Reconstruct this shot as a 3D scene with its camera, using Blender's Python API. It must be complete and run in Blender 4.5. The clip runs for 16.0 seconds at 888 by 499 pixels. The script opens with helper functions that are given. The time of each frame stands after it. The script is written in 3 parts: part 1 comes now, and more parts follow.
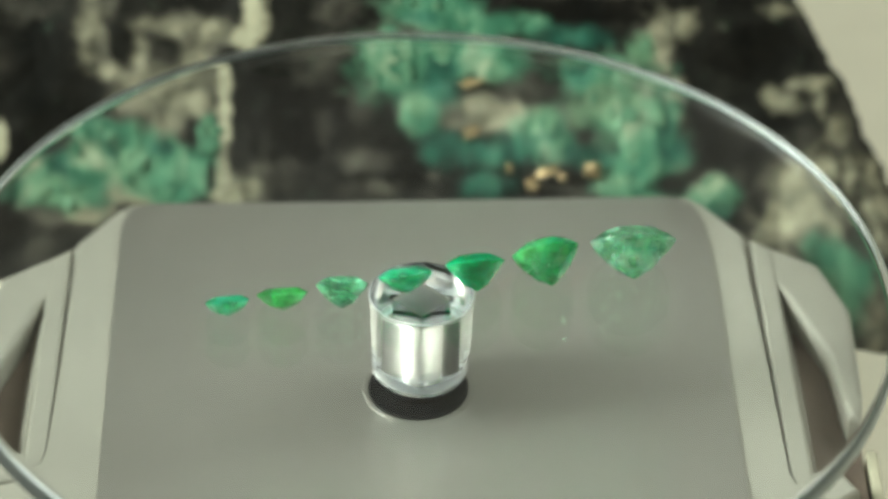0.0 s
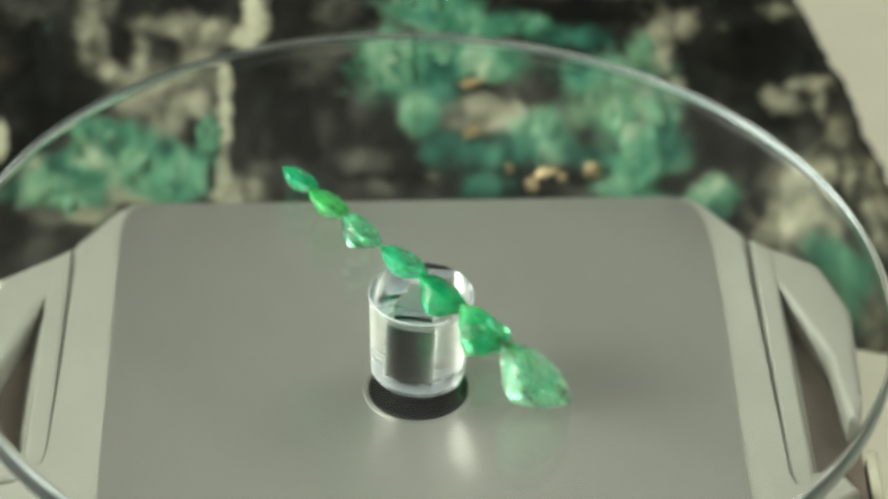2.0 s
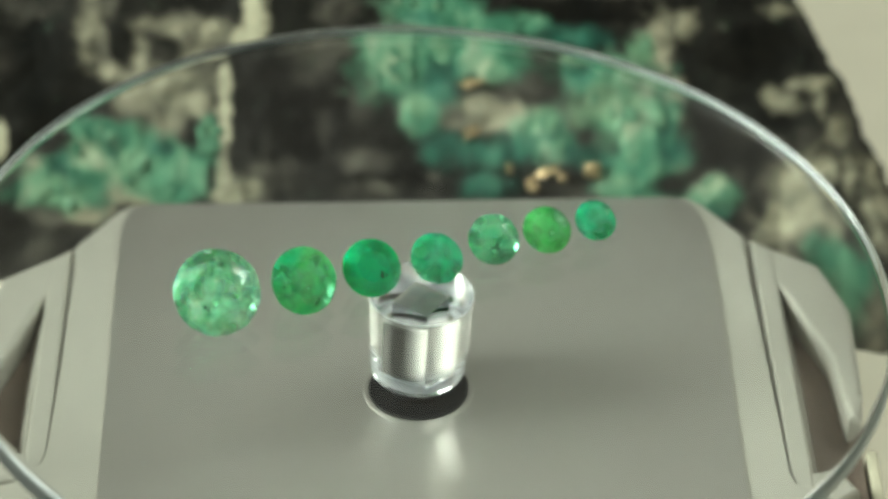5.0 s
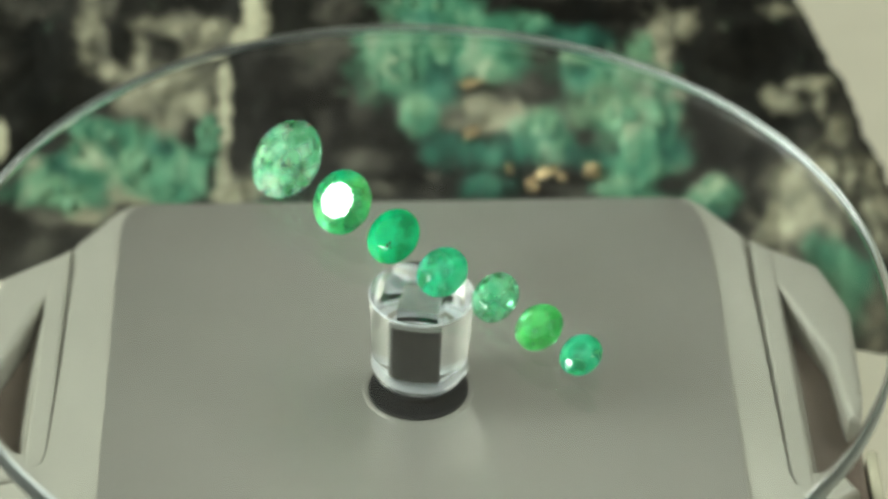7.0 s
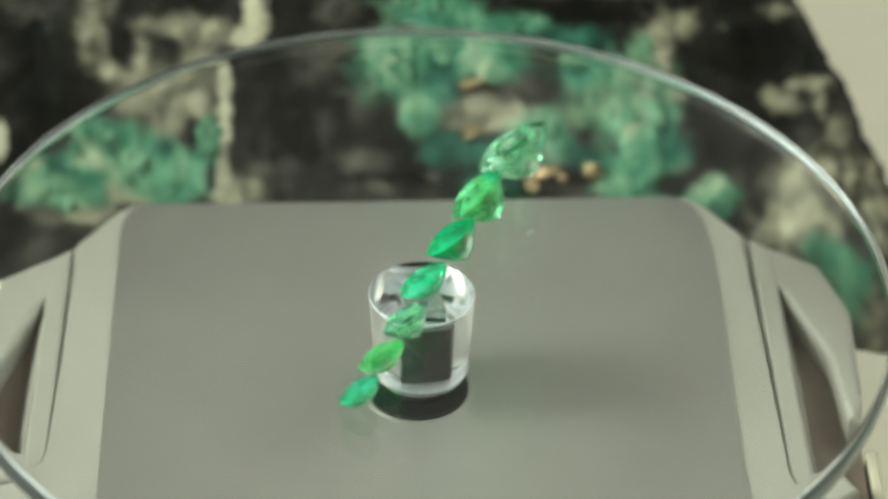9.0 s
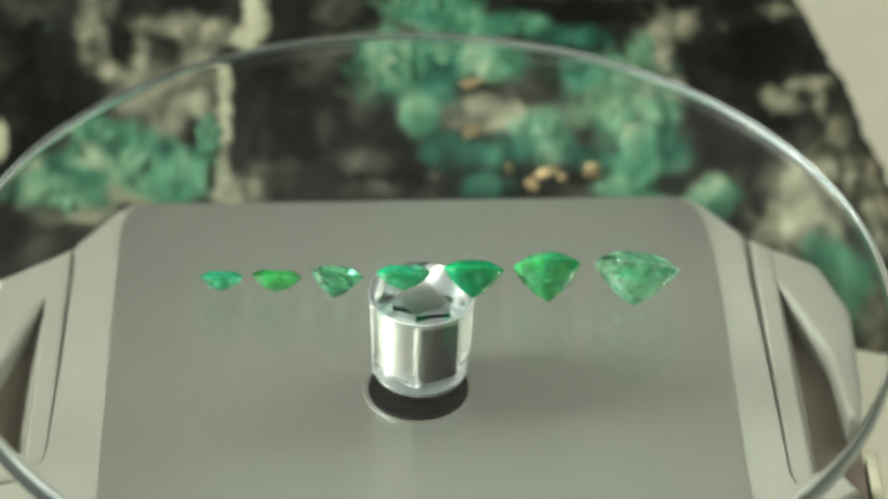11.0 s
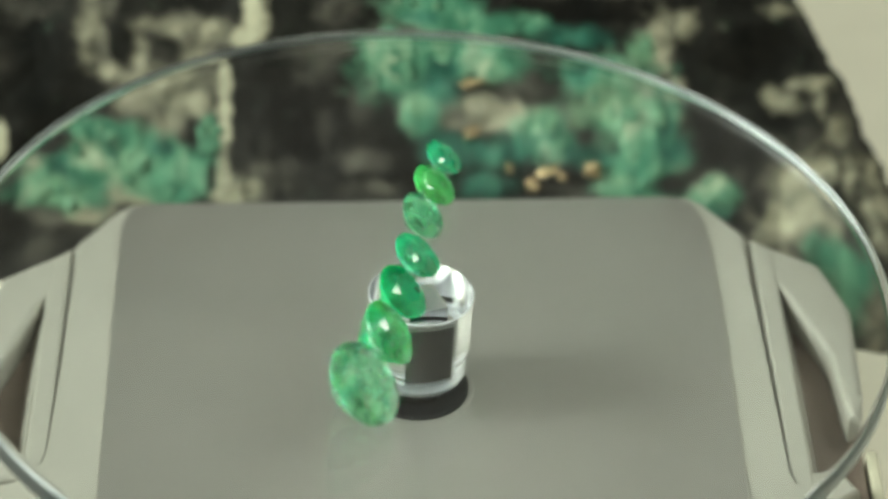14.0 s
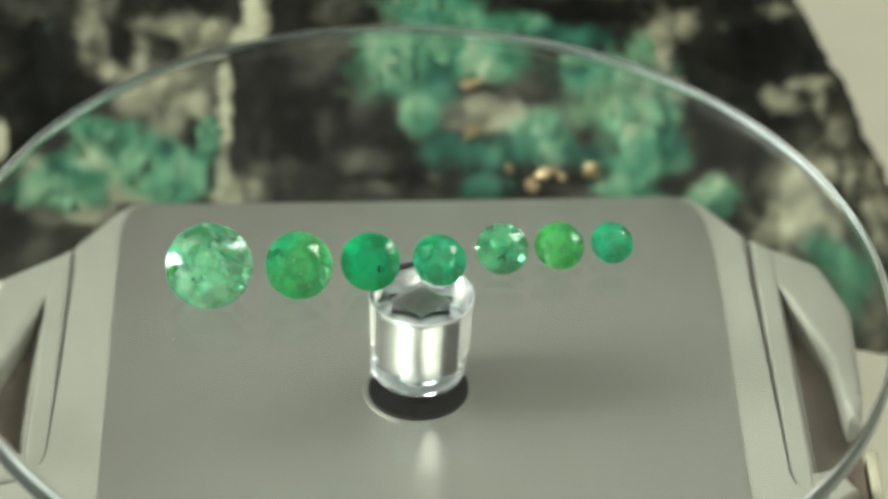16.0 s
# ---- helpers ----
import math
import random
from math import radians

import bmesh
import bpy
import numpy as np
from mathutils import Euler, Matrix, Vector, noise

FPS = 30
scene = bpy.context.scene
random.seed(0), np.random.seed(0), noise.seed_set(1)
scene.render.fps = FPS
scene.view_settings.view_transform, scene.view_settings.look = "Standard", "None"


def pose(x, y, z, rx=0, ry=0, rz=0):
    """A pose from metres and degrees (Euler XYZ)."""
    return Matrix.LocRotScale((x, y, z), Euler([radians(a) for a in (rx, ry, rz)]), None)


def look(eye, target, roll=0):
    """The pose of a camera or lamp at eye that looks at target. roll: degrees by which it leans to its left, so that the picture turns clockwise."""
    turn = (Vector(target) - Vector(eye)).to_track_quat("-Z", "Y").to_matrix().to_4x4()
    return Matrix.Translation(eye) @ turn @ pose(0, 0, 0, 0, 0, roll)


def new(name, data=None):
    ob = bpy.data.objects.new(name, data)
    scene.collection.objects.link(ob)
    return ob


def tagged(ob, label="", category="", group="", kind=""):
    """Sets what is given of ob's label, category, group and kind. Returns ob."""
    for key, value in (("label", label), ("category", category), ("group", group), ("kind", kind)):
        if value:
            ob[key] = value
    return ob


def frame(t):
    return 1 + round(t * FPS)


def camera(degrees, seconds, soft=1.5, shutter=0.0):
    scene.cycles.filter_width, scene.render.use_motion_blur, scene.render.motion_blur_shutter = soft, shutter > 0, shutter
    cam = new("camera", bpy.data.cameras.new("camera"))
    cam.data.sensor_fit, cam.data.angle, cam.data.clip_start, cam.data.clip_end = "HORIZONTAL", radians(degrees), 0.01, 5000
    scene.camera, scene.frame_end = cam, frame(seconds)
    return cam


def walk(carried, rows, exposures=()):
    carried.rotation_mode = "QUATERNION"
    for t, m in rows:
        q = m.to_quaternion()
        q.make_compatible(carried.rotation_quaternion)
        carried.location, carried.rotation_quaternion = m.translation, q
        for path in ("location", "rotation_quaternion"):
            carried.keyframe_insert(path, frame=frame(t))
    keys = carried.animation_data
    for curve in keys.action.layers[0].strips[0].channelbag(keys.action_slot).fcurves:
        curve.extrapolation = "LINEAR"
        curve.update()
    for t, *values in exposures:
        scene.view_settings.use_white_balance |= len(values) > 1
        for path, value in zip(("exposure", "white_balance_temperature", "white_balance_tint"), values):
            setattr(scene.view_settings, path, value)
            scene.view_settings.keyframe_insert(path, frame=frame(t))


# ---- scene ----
# Camera: it stands still, looking down at about 36 degrees on the turntable.
TOP = 0.030            # height of the disc's upper face over the table
PLATE = TOP - 0.0162   # height of the grey panel of the base
EYE, AIM = (0.00232, -0.26075, TOP + 0.19549), (0.00232, 0.00585, TOP)
cam = camera(16.34, 16.0, soft=3.2)
cam.data.dof.use_dof, cam.data.dof.focus_distance, cam.data.dof.aperture_fstop = True, 0.325, 16.0
walk(cam, [(0.0, look(EYE, AIM)), (16.0, look(EYE, AIM))])

# Light: two soft lamps, one on each side, in an added, unseen cream room.
world = bpy.data.worlds.new("world")
scene.world = world
world.use_nodes = True
world.node_tree.nodes["Background"].inputs[0].default_value = (1.0, 0.96, 0.86, 1)
world.node_tree.nodes["Background"].inputs[1].default_value = 0.05
scene.view_settings.exposure = 0.0


def soft_lamp(eye, watts, size):
    data = bpy.data.lights.new("soft_lamp", "AREA")
    data.shape, data.size, data.size_y, data.energy, data.color = "RECTANGLE", size, size, watts, (0.885, 1.0, 0.895)
    new("soft_lamp", data).matrix_world = look(eye, (0, 0, TOP))


soft_lamp((-0.310, -0.0185, TOP + 0.1685), 1.95, 0.11)
soft_lamp((0.35, 0.12, TOP + 0.375), 1.2, 0.17)


# ---- materials ----
def material(name, color, rough=0.5, metal=0.0, noise_scale=400.0, amount=0.15, bump=0.0, bump_scale=1500.0, **extra):
    """A principled material whose colour varies at two scales and whose surface has a fine relief."""
    m = bpy.data.materials.new(name)
    m.use_nodes = True
    nt = m.node_tree
    b = nt.nodes["Principled BSDF"]
    b.inputs["Roughness"].default_value, b.inputs["Metallic"].default_value = rough, metal
    for key, value in extra.items():
        b.inputs[key.replace("_", " ")].default_value = value
    tex = nt.nodes.new("ShaderNodeTexCoord")
    n1, n2 = nt.nodes.new("ShaderNodeTexNoise"), nt.nodes.new("ShaderNodeTexNoise")
    n1.inputs["Scale"].default_value, n2.inputs["Scale"].default_value = noise_scale, noise_scale / 9
    n1.inputs["Detail"].default_value = 5
    add = nt.nodes.new("ShaderNodeMath")
    add.operation = "ADD"
    ramp = nt.nodes.new("ShaderNodeMapRange")
    ramp.inputs["From Min"].default_value, ramp.inputs["From Max"].default_value = 0.6, 1.4
    ramp.inputs["To Min"].default_value, ramp.inputs["To Max"].default_value = 1 - amount, 1 + amount
    mul = nt.nodes.new("ShaderNodeVectorMath")
    mul.operation = "SCALE"
    mul.inputs[0].default_value = color
    for n in (n1, n2):
        nt.links.new(tex.outputs["Object"], n.inputs["Vector"])
    nt.links.new(n1.outputs[0], add.inputs[0])
    nt.links.new(n2.outputs[0], add.inputs[1])
    nt.links.new(add.outputs[0], ramp.inputs["Value"])
    nt.links.new(ramp.outputs[0], mul.inputs["Scale"])
    nt.links.new(mul.outputs[0], b.inputs["Base Color"])
    if bump:
        n3, bp = nt.nodes.new("ShaderNodeTexNoise"), nt.nodes.new("ShaderNodeBump")
        n3.inputs["Scale"].default_value, n3.inputs["Detail"].default_value = bump_scale, 4
        bp.inputs["Strength"].default_value, bp.inputs["Distance"].default_value = bump, 0.0003
        nt.links.new(tex.outputs["Object"], n3.inputs["Vector"])
        nt.links.new(n3.outputs[0], bp.inputs["Height"])
        nt.links.new(bp.outputs[0], b.inputs["Normal"])
    return m


def clear(name, tint, ior, rough=0.0):
    m = bpy.data.materials.new(name)
    m.use_nodes = True
    b = m.node_tree.nodes["Principled BSDF"]
    b.inputs["Base Color"].default_value = (*tint, 1)
    b.inputs["Transmission Weight"].default_value, b.inputs["IOR"].default_value, b.inputs["Roughness"].default_value = 1, ior, rough
    return m


REFLECTED_WALL = material("reflected_wall", (0.46, 0.445, 0.47), 0.8, noise_scale=15, amount=0.05)
BOUNCE_WALL = material("bounce_wall", (0.88, 0.84, 0.84), 0.8, noise_scale=20, amount=0.04)
CREAM_TABLE = material("cream_table", (0.92, 0.86, 0.70), 0.6, noise_scale=120, amount=0.04, bump=0.1)
BROWN = material("brown_board", (0.135, 0.10, 0.078), 0.5, noise_scale=250, amount=0.3, bump=0.3)
OLIVE = material("olive_strip", (0.45, 0.42, 0.31), 0.4, noise_scale=250, amount=0.15)
SILVER = material("silver_plastic", (0.33, 0.315, 0.268), 0.38, 0.15, noise_scale=300, amount=0.05, bump=0.03, bump_scale=1500)
PANEL = material("grey_panel", (0.372, 0.356, 0.32), 0.40, 0.75, noise_scale=90, amount=0.06, bump=0.015, bump_scale=1200)
BLACK = material("black_plastic", (0.008, 0.008, 0.009), 0.35, noise_scale=300, amount=0.25, Specular_IOR_Level=0.12)
FROSTED = clear("sawn_acrylic_edge", (0.88, 0.93, 1.0), 1.49, 0.4)
FROSTED.node_tree.nodes["Principled BSDF"].inputs["Transmission Weight"].default_value = 0.6
# grey that stands for the reflection on the black post's top
POST_SHEEN = material("post_top_reflection", (0.26, 0.27, 0.26), 0.4, noise_scale=400, amount=0.15)
RIM = clear("satin_acrylic_edge", (0.34, 0.43, 0.42), 1.49, 0.3)
RIM.node_tree.nodes["Principled BSDF"].inputs["Transmission Weight"].default_value = 0.94
ACRYLIC = clear("clear_acrylic", (0.98, 0.99, 0.985), 1.49)


VEIL = clear("pale_inclusion", (0.86, 0.97, 0.84), 1.45, 0.3)
VEIL.node_tree.nodes["Principled BSDF"].inputs["Transmission Weight"].default_value = 0.35
PYRITE = material("tan_metallic_grain", (0.46, 0.34, 0.19), 0.32, 0.85, noise_scale=900, amount=0.35, bump=0.3)


def crystal_material():
    m = material("raw_green_crystal", (0.12, 0.29, 0.195), 0.45, noise_scale=500, amount=0.45, bump=0.2, Specular_IOR_Level=0.3)
    nt = m.node_tree
    info, ramp = nt.nodes.new("ShaderNodeObjectInfo"), nt.nodes.new("ShaderNodeValToRGB")
    ramp.color_ramp.elements[0].color, ramp.color_ramp.elements[1].color = (0.04, 0.16, 0.09, 1), (0.16, 0.32, 0.19, 1)
    nt.links.new(info.outputs["Random"], ramp.inputs[0])
    scale = [n for n in nt.nodes if n.bl_idname == "ShaderNodeVectorMath"][0]
    nt.links.new(ramp.outputs[0], scale.inputs[0])
    return m


CRYSTAL = crystal_material()


def emerald(name, deep, pale, cloud, seed, clear_part, grain):
    """Cloudy green beryl: refracting, with pale veils and dark specks inside."""
    m = bpy.data.materials.new(name)
    m.use_nodes = True
    nt = m.node_tree
    b = nt.nodes["Principled BSDF"]
    b.inputs["IOR"].default_value, b.inputs["Roughness"].default_value = 1.57, 0.03
    tex, shift = nt.nodes.new("ShaderNodeTexCoord"), nt.nodes.new("ShaderNodeVectorMath")
    shift.operation, shift.inputs[1].default_value = "ADD", (seed, seed * 0.7, seed * 1.3)
    n1, n2 = nt.nodes.new("ShaderNodeTexNoise"), nt.nodes.new("ShaderNodeTexNoise")
    n1.inputs["Scale"].default_value, n1.inputs["Detail"].default_value, n1.inputs["Distortion"].default_value = grain, grain / 45, 0.5
    n2.inputs["Scale"].default_value, n2.inputs["Detail"].default_value = 450, 5
    r1, r2 = nt.nodes.new("ShaderNodeValToRGB"), nt.nodes.new("ShaderNodeMapRange")
    r1.color_ramp.elements[0].position, r1.color_ramp.elements[1].position = 0.54 - cloud * 0.35, 0.86 - cloud * 0.25
    r1.color_ramp.elements[0].color, r1.color_ramp.elements[1].color = (*deep, 1), (*pale, 1)
    r2.inputs["From Min"].default_value, r2.inputs["From Max"].default_value = 0.38, 0.60
    r2.inputs["To Min"].default_value, r2.inputs["To Max"].default_value = clear_part + 0.3, clear_part - 0.15
    nt.links.new(tex.outputs["Object"], shift.inputs[0])
    nt.links.new(shift.outputs[0], n1.inputs["Vector"])
    nt.links.new(shift.outputs[0], n2.inputs["Vector"])
    n3, r3, fleck = nt.nodes.new("ShaderNodeTexNoise"), nt.nodes.new("ShaderNodeMapRange"), nt.nodes.new("ShaderNodeMix")
    n3.inputs["Scale"].default_value, n3.inputs["Detail"].default_value = 1700, 2
    r3.inputs["From Min"].default_value, r3.inputs["From Max"].default_value, r3.inputs["To Max"].default_value = 0.63, 0.71, min(0.7, max(0.0, (cloud - 0.48) * 3.5))
    fleck.data_type = "RGBA"
    fleck.inputs[7].default_value = (0.80, 0.95, 0.80, 1)
    nt.links.new(shift.outputs[0], n3.inputs["Vector"])
    nt.links.new(n3.outputs[0], r3.inputs["Value"])
    nt.links.new(r3.outputs[0], fleck.inputs[0])
    nt.links.new(r1.outputs[0], fleck.inputs[6])
    nt.links.new(n1.outputs[0], r1.inputs[0])
    nt.links.new(n2.outputs[0], r2.inputs["Value"])
    nt.links.new(fleck.outputs[2], b.inputs["Base Color"])
    n4, rough_cut = nt.nodes.new("ShaderNodeTexNoise"), nt.nodes.new("ShaderNodeBump")
    n4.inputs["Scale"].default_value, n4.inputs["Detail"].default_value = 900, 3
    rough_cut.inputs["Strength"].default_value, rough_cut.inputs["Distance"].default_value = 0.06, 0.0004
    nt.links.new(shift.outputs[0], n4.inputs["Vector"])
    nt.links.new(n4.outputs[0], rough_cut.inputs["Height"])
    nt.links.new(rough_cut.outputs[0], b.inputs["Normal"])
    b.inputs["Subsurface Weight"].default_value = 0.9
    b.inputs["Subsurface Radius"].default_value = (0.12, 1.0, 0.5)
    b.inputs["Subsurface Scale"].default_value = 0.003
    glass, lift, mix = nt.nodes.new("ShaderNodeBsdfPrincipled"), nt.nodes.new("ShaderNodeMix"), nt.nodes.new("ShaderNodeMixShader")
    glass.inputs["Transmission Weight"].default_value, glass.inputs["IOR"].default_value, glass.inputs["Roughness"].default_value = 1, 1.57, 0.02
    lift.data_type = "RGBA"
    lift.inputs[0].default_value = 0.6
    lift.inputs[7].default_value = (0.30, 1, 0.62, 1)
    nt.links.new(fleck.outputs[2], lift.inputs[6])
    nt.links.new(lift.outputs[2], glass.inputs["Base Color"])
    nt.links.new(rough_cut.outputs[0], glass.inputs["Normal"])
    nt.links.new(r2.outputs[0], mix.inputs[0])
    nt.links.new(b.outputs[0], mix.inputs[1])
    nt.links.new(glass.outputs[0], mix.inputs[2])
    nt.links.new(mix.outputs[0], nt.nodes["Material Output"].inputs["Surface"])
    return m


# ---- building helpers ----
def part(name, bm, mat, parent=None, label="", smooth=False):
    """Links a bmesh as one mesh object under a thing or under a part."""
    bmesh.ops.recalc_face_normals(bm, faces=bm.faces[:])
    me = bpy.data.meshes.new(name)
    bm.to_mesh(me)
    bm.free()
    me.materials.append(mat)
    if smooth:
        for p in me.polygons:
            p.use_smooth = True
    ob = new(name, me)
    ob.parent = parent
    return tagged(ob, label)


def prism(bm, lower, upper, z0, z1, bevel=0.0):
    """A closed prism between two outlines with the same number of corners."""
    a = [bm.verts.new((x, y, z0)) for x, y in lower]
    b = [bm.verts.new((x, y, z1)) for x, y in upper]
    n = len(a)
    faces = [bm.faces.new(a[::-1]), bm.faces.new(b)]
    faces += [bm.faces.new((a[i], a[(i + 1) % n], b[(i + 1) % n], b[i])) for i in range(n)]
    if bevel:
        edges = set(faces[1].edges) | {e for f in faces[2:] for e in f.edges if e not in faces[0].edges}
        bmesh.ops.bevel(bm, geom=list(edges), offset=bevel, segments=3, profile=0.5, affect="EDGES")
    return bm


def box(bm, x0, x1, y0, y1, z0, z1, bevel=0.0):
    o = [(x0, y0), (x1, y0), (x1, y1), (x0, y1)]
    return prism(bm, o, o, z0, z1, bevel)


def turned(bm, profile, steps):
    """A solid of revolution; profile: radius and height from the bottom's middle to the top's middle."""
    rings = []
    for r, z in profile:
        if r == 0:
            rings.append([bm.verts.new((0, 0, z))])
        else:
            rings.append([bm.verts.new((r * math.cos(2 * math.pi * i / steps), r * math.sin(2 * math.pi * i / steps), z)) for i in range(steps)])
    for a, b in zip(rings, rings[1:]):
        for i in range(steps):
            j = (i + 1) % steps
            if len(a) == 1:
                bm.faces.new((a[0], b[j], b[i]))
            elif len(b) == 1:
                bm.faces.new((a[i], a[j], b[0]))
            else:
                bm.faces.new((a[i], a[j], b[j], b[i]))
    return bm


# ---- the added, unseen room and the table ----
# Added out of view: cream sides bounce light, the grey one dims the disc's reflection.
def wall(name, x0, x1, y0, y1, z0, z1, mat=BOUNCE_WALL):
    ob = part(name, box(bmesh.new(), x0, x1, y0, y1, z0, z1), mat)
    return tagged(ob, "unseen grey wall added for the disc to reflect" if mat == REFLECTED_WALL else "unseen cream surface added to bounce light", "wall", kind="structure")


wall("added_wall_north", -0.65, 0.65, 1.1, 1.15, -0.05, 0.9, REFLECTED_WALL)
wall("added_wall_south", -0.65, 0.65, -0.75, -0.7, -0.05, 0.9)
wall("added_wall_west", -0.70, -0.65, -0.75, 1.15, -0.05, 0.9)
wall("added_wall_east", 0.65, 0.70, -0.75, 1.15, -0.05, 0.9)
wall("added_ceiling", -0.70, 0.70, -0.75, 1.15, 0.9, 0.95)
tagged(part("table_top", box(bmesh.new(), -0.65, 0.65, -0.7, 1.1, -0.05, 0.0), CREAM_TABLE), "smooth cream table top", "table", kind="structure")


def brown_board():
    board = tagged(new("board"), "dark brown board under the turntable with an olive edge strip", "board")
    part("sheet", box(bmesh.new(), -0.09, 0.0476, -0.10, 0.0215, 0.0, 0.0100, 0.0005), BROWN, board)
    part("edge_strip", box(bmesh.new(), 0.0479, 0.0492, -0.10, -0.004, 0.0, 0.0104, 0.0004), OLIVE, board, "olive edge strip")
    return board


brown_board()


# ---- the turntable's base ----
def shifted(y, side):
    """The cut-outs end further back on the left side (-1) than on the right (1)."""
    return y + (4.3 if side < 0 else -0.9) * min(1.0, max(0.0, (2 - y) / 10)) * (y > -20)


def mirrored(points, middle=-0.0009):
    """An outline from its right half, in millimetres, front to back."""
    right = [(middle + x / 1000, shifted(y, 1) / 1000) for x, y in points]
    return right + [(middle - x / 1000, shifted(y, -1) / 1000) for x, y in reversed(points)]


def grown(outline, by):
    return [(x * by, y * by) for x, y in outline]


def turntable_base():
    base = tagged(new("display_turntable"), "silver plastic display turntable with a grey panel and side openings", "turntable")
    foot = 0.0100
    whole = mirrored([(30, -36), (44.8, -32), (46.6, -17.8), (41.5, -16.8), (41.5, 25.6), (38.6, 28.2), (33.8, 34.9)])
    part("body", prism(bmesh.new(), grown(whole, 1.03), whole, foot, PLATE - 0.0012, 0.0004), SILVER, base)
    middle = mirrored([(28, -36), (44.5, -32), (46.3, -17.6), (40.6, -16.6), (39.0, -15.6), (38.5, -13.6), (38.5, 28.0), (34.2, 34.2), (32.6, 35.6)])
    part("top_cover", prism(bmesh.new(), middle, middle, PLATE - 0.0012, PLATE, 0.0005), SILVER, base)
    for side in (-1, 1):
        strip = [(-0.0008 + side * x / 1000, shifted(y, side) / 1000) for x, y in ((39.0, -13.6), (39.4, -15.2), (40.8, -16.1), (41.4, -16.1), (41.4, 25.2), (39.0, 27.4))]
        part("side_rail", prism(bmesh.new(), strip, strip, PLATE - 0.0012, PLATE - 0.0001, 0.0004), SILVER, base)
        outer = [(40.6, 26.3), (46.4, 22.2), (48.9, 13.8), (48.4, 0.0), (48.2, -1.5), (47.6, -5) if side > 0 else (47.6, -9), (46.4, -14.4), (44.2, -16.0), (40.6, -16.1)]
        flare = [0, 0.2, 0.4, 0.4, 0.3, 0.3, 0.3, 0.0, 0]
        inner = [(40.6, 19.4), (41.5, 18.0), (45.6, 5.9), (46.0, 0.0), (46.0, -1.5), (46.4, -4.6) if side > 0 else (46.2, -6), (44.8, -11.0), (42.8, -12.8), (40.6, -13.1)]
        # on the right side the arm ends short of the front bar
        for name, first, last in (("side_arm", 0, 8),) if side < 0 else (("side_arm", 0, 5), ("front_bar", 6, 8)):
            bm, rings = bmesh.new(), []
            for pts, z, by in ((outer, foot, 1), (outer, PLATE - 0.0002, 0), (inner, PLATE - 0.0002, 0), (inner, foot, 0)):
                row = list(zip(pts, flare))[first:last + 1]
                rings.append([bm.verts.new((-0.0008 + side * (x + by * w) / 1000, shifted(y, side) / 1000, z)) for (x, y), w in row])
            for p, q in zip(rings, rings[1:] + rings[:1]):
                for i in range(last - first):
                    bm.faces.new((p[i], p[i + 1], q[i + 1], q[i]))
            for i in (0, last - first):
                bm.faces.new([r[i] for r in rings])
            top = [e for e in bm.edges if all(v.co.z > PLATE - 0.001 for v in e.verts)]
            bmesh.ops.bevel(bm, geom=top, offset=0.0007, segments=3, profile=0.5, affect="EDGES")
            part(name, bm, SILVER, base)
    panel = [(-0.0009 + x / 1000, y / 1000) for x, y in ((34.3, -35), (34.4, 24), (33.9, 31), (32.7, 34.3), (30.6, 35.3), (-30.6, 35.3), (-32.6, 34.4), (-33.5, 31.5), (-33.5, 24), (-33.2, -35))]
    part("panel", prism(bmesh.new(), panel, panel, PLATE, PLATE + 0.0003, 0.0002), PANEL, base, "satin grey panel")
    base.rotation_euler = (0, 0, radians(1.4))
    ring = part("socket", turned(bmesh.new(), [(0, 0), (0.00545, 0), (0.0054, 0.0003), (0.0051, 0.0004), (0, 0.0003)], 64), BLACK, base, "round black socket")
    ring.location = (-0.0005, 0.0001, PLATE + 0.0003)
    # thin added ring, in place of the light that gathers round the socket
    glint_ring = part("socket_glint_ring", turned(bmesh.new(), [(0.00548, 0.0), (0.0060, 0.0), (0.0059, 0.00003), (0.0057, 0.00004), (0.00548, 0.00003)], 64), PANEL, base, "thin ring added for the arc of light round the socket", True)
    glint_ring.location = (-0.0005, 0.0001, PLATE + 0.0003)
    return base


turntable_base()


# ---- the rotating disc ----
LEAN = Vector((0, 0, 1)).rotation_difference(Vector((0.0335, -0.0074, 1))).to_matrix().to_4x4()
TILT = Vector((0, 0, 1)).rotation_difference(Vector((-0.0072, 0.0103, 1))).to_matrix().to_4x4()


def spin(t):
    """The pose of the disc at t seconds: one turn clockwise in 10.655 s about a slightly leaning axis."""
    return pose(0, 0, TOP) @ LEAN @ pose(0, 0, 0, 0, 0, 10.03 - 360 * t / 10.655) @ TILT


THICK = 0.0029
HUB = 0.0056   # radius of the hub under the disc


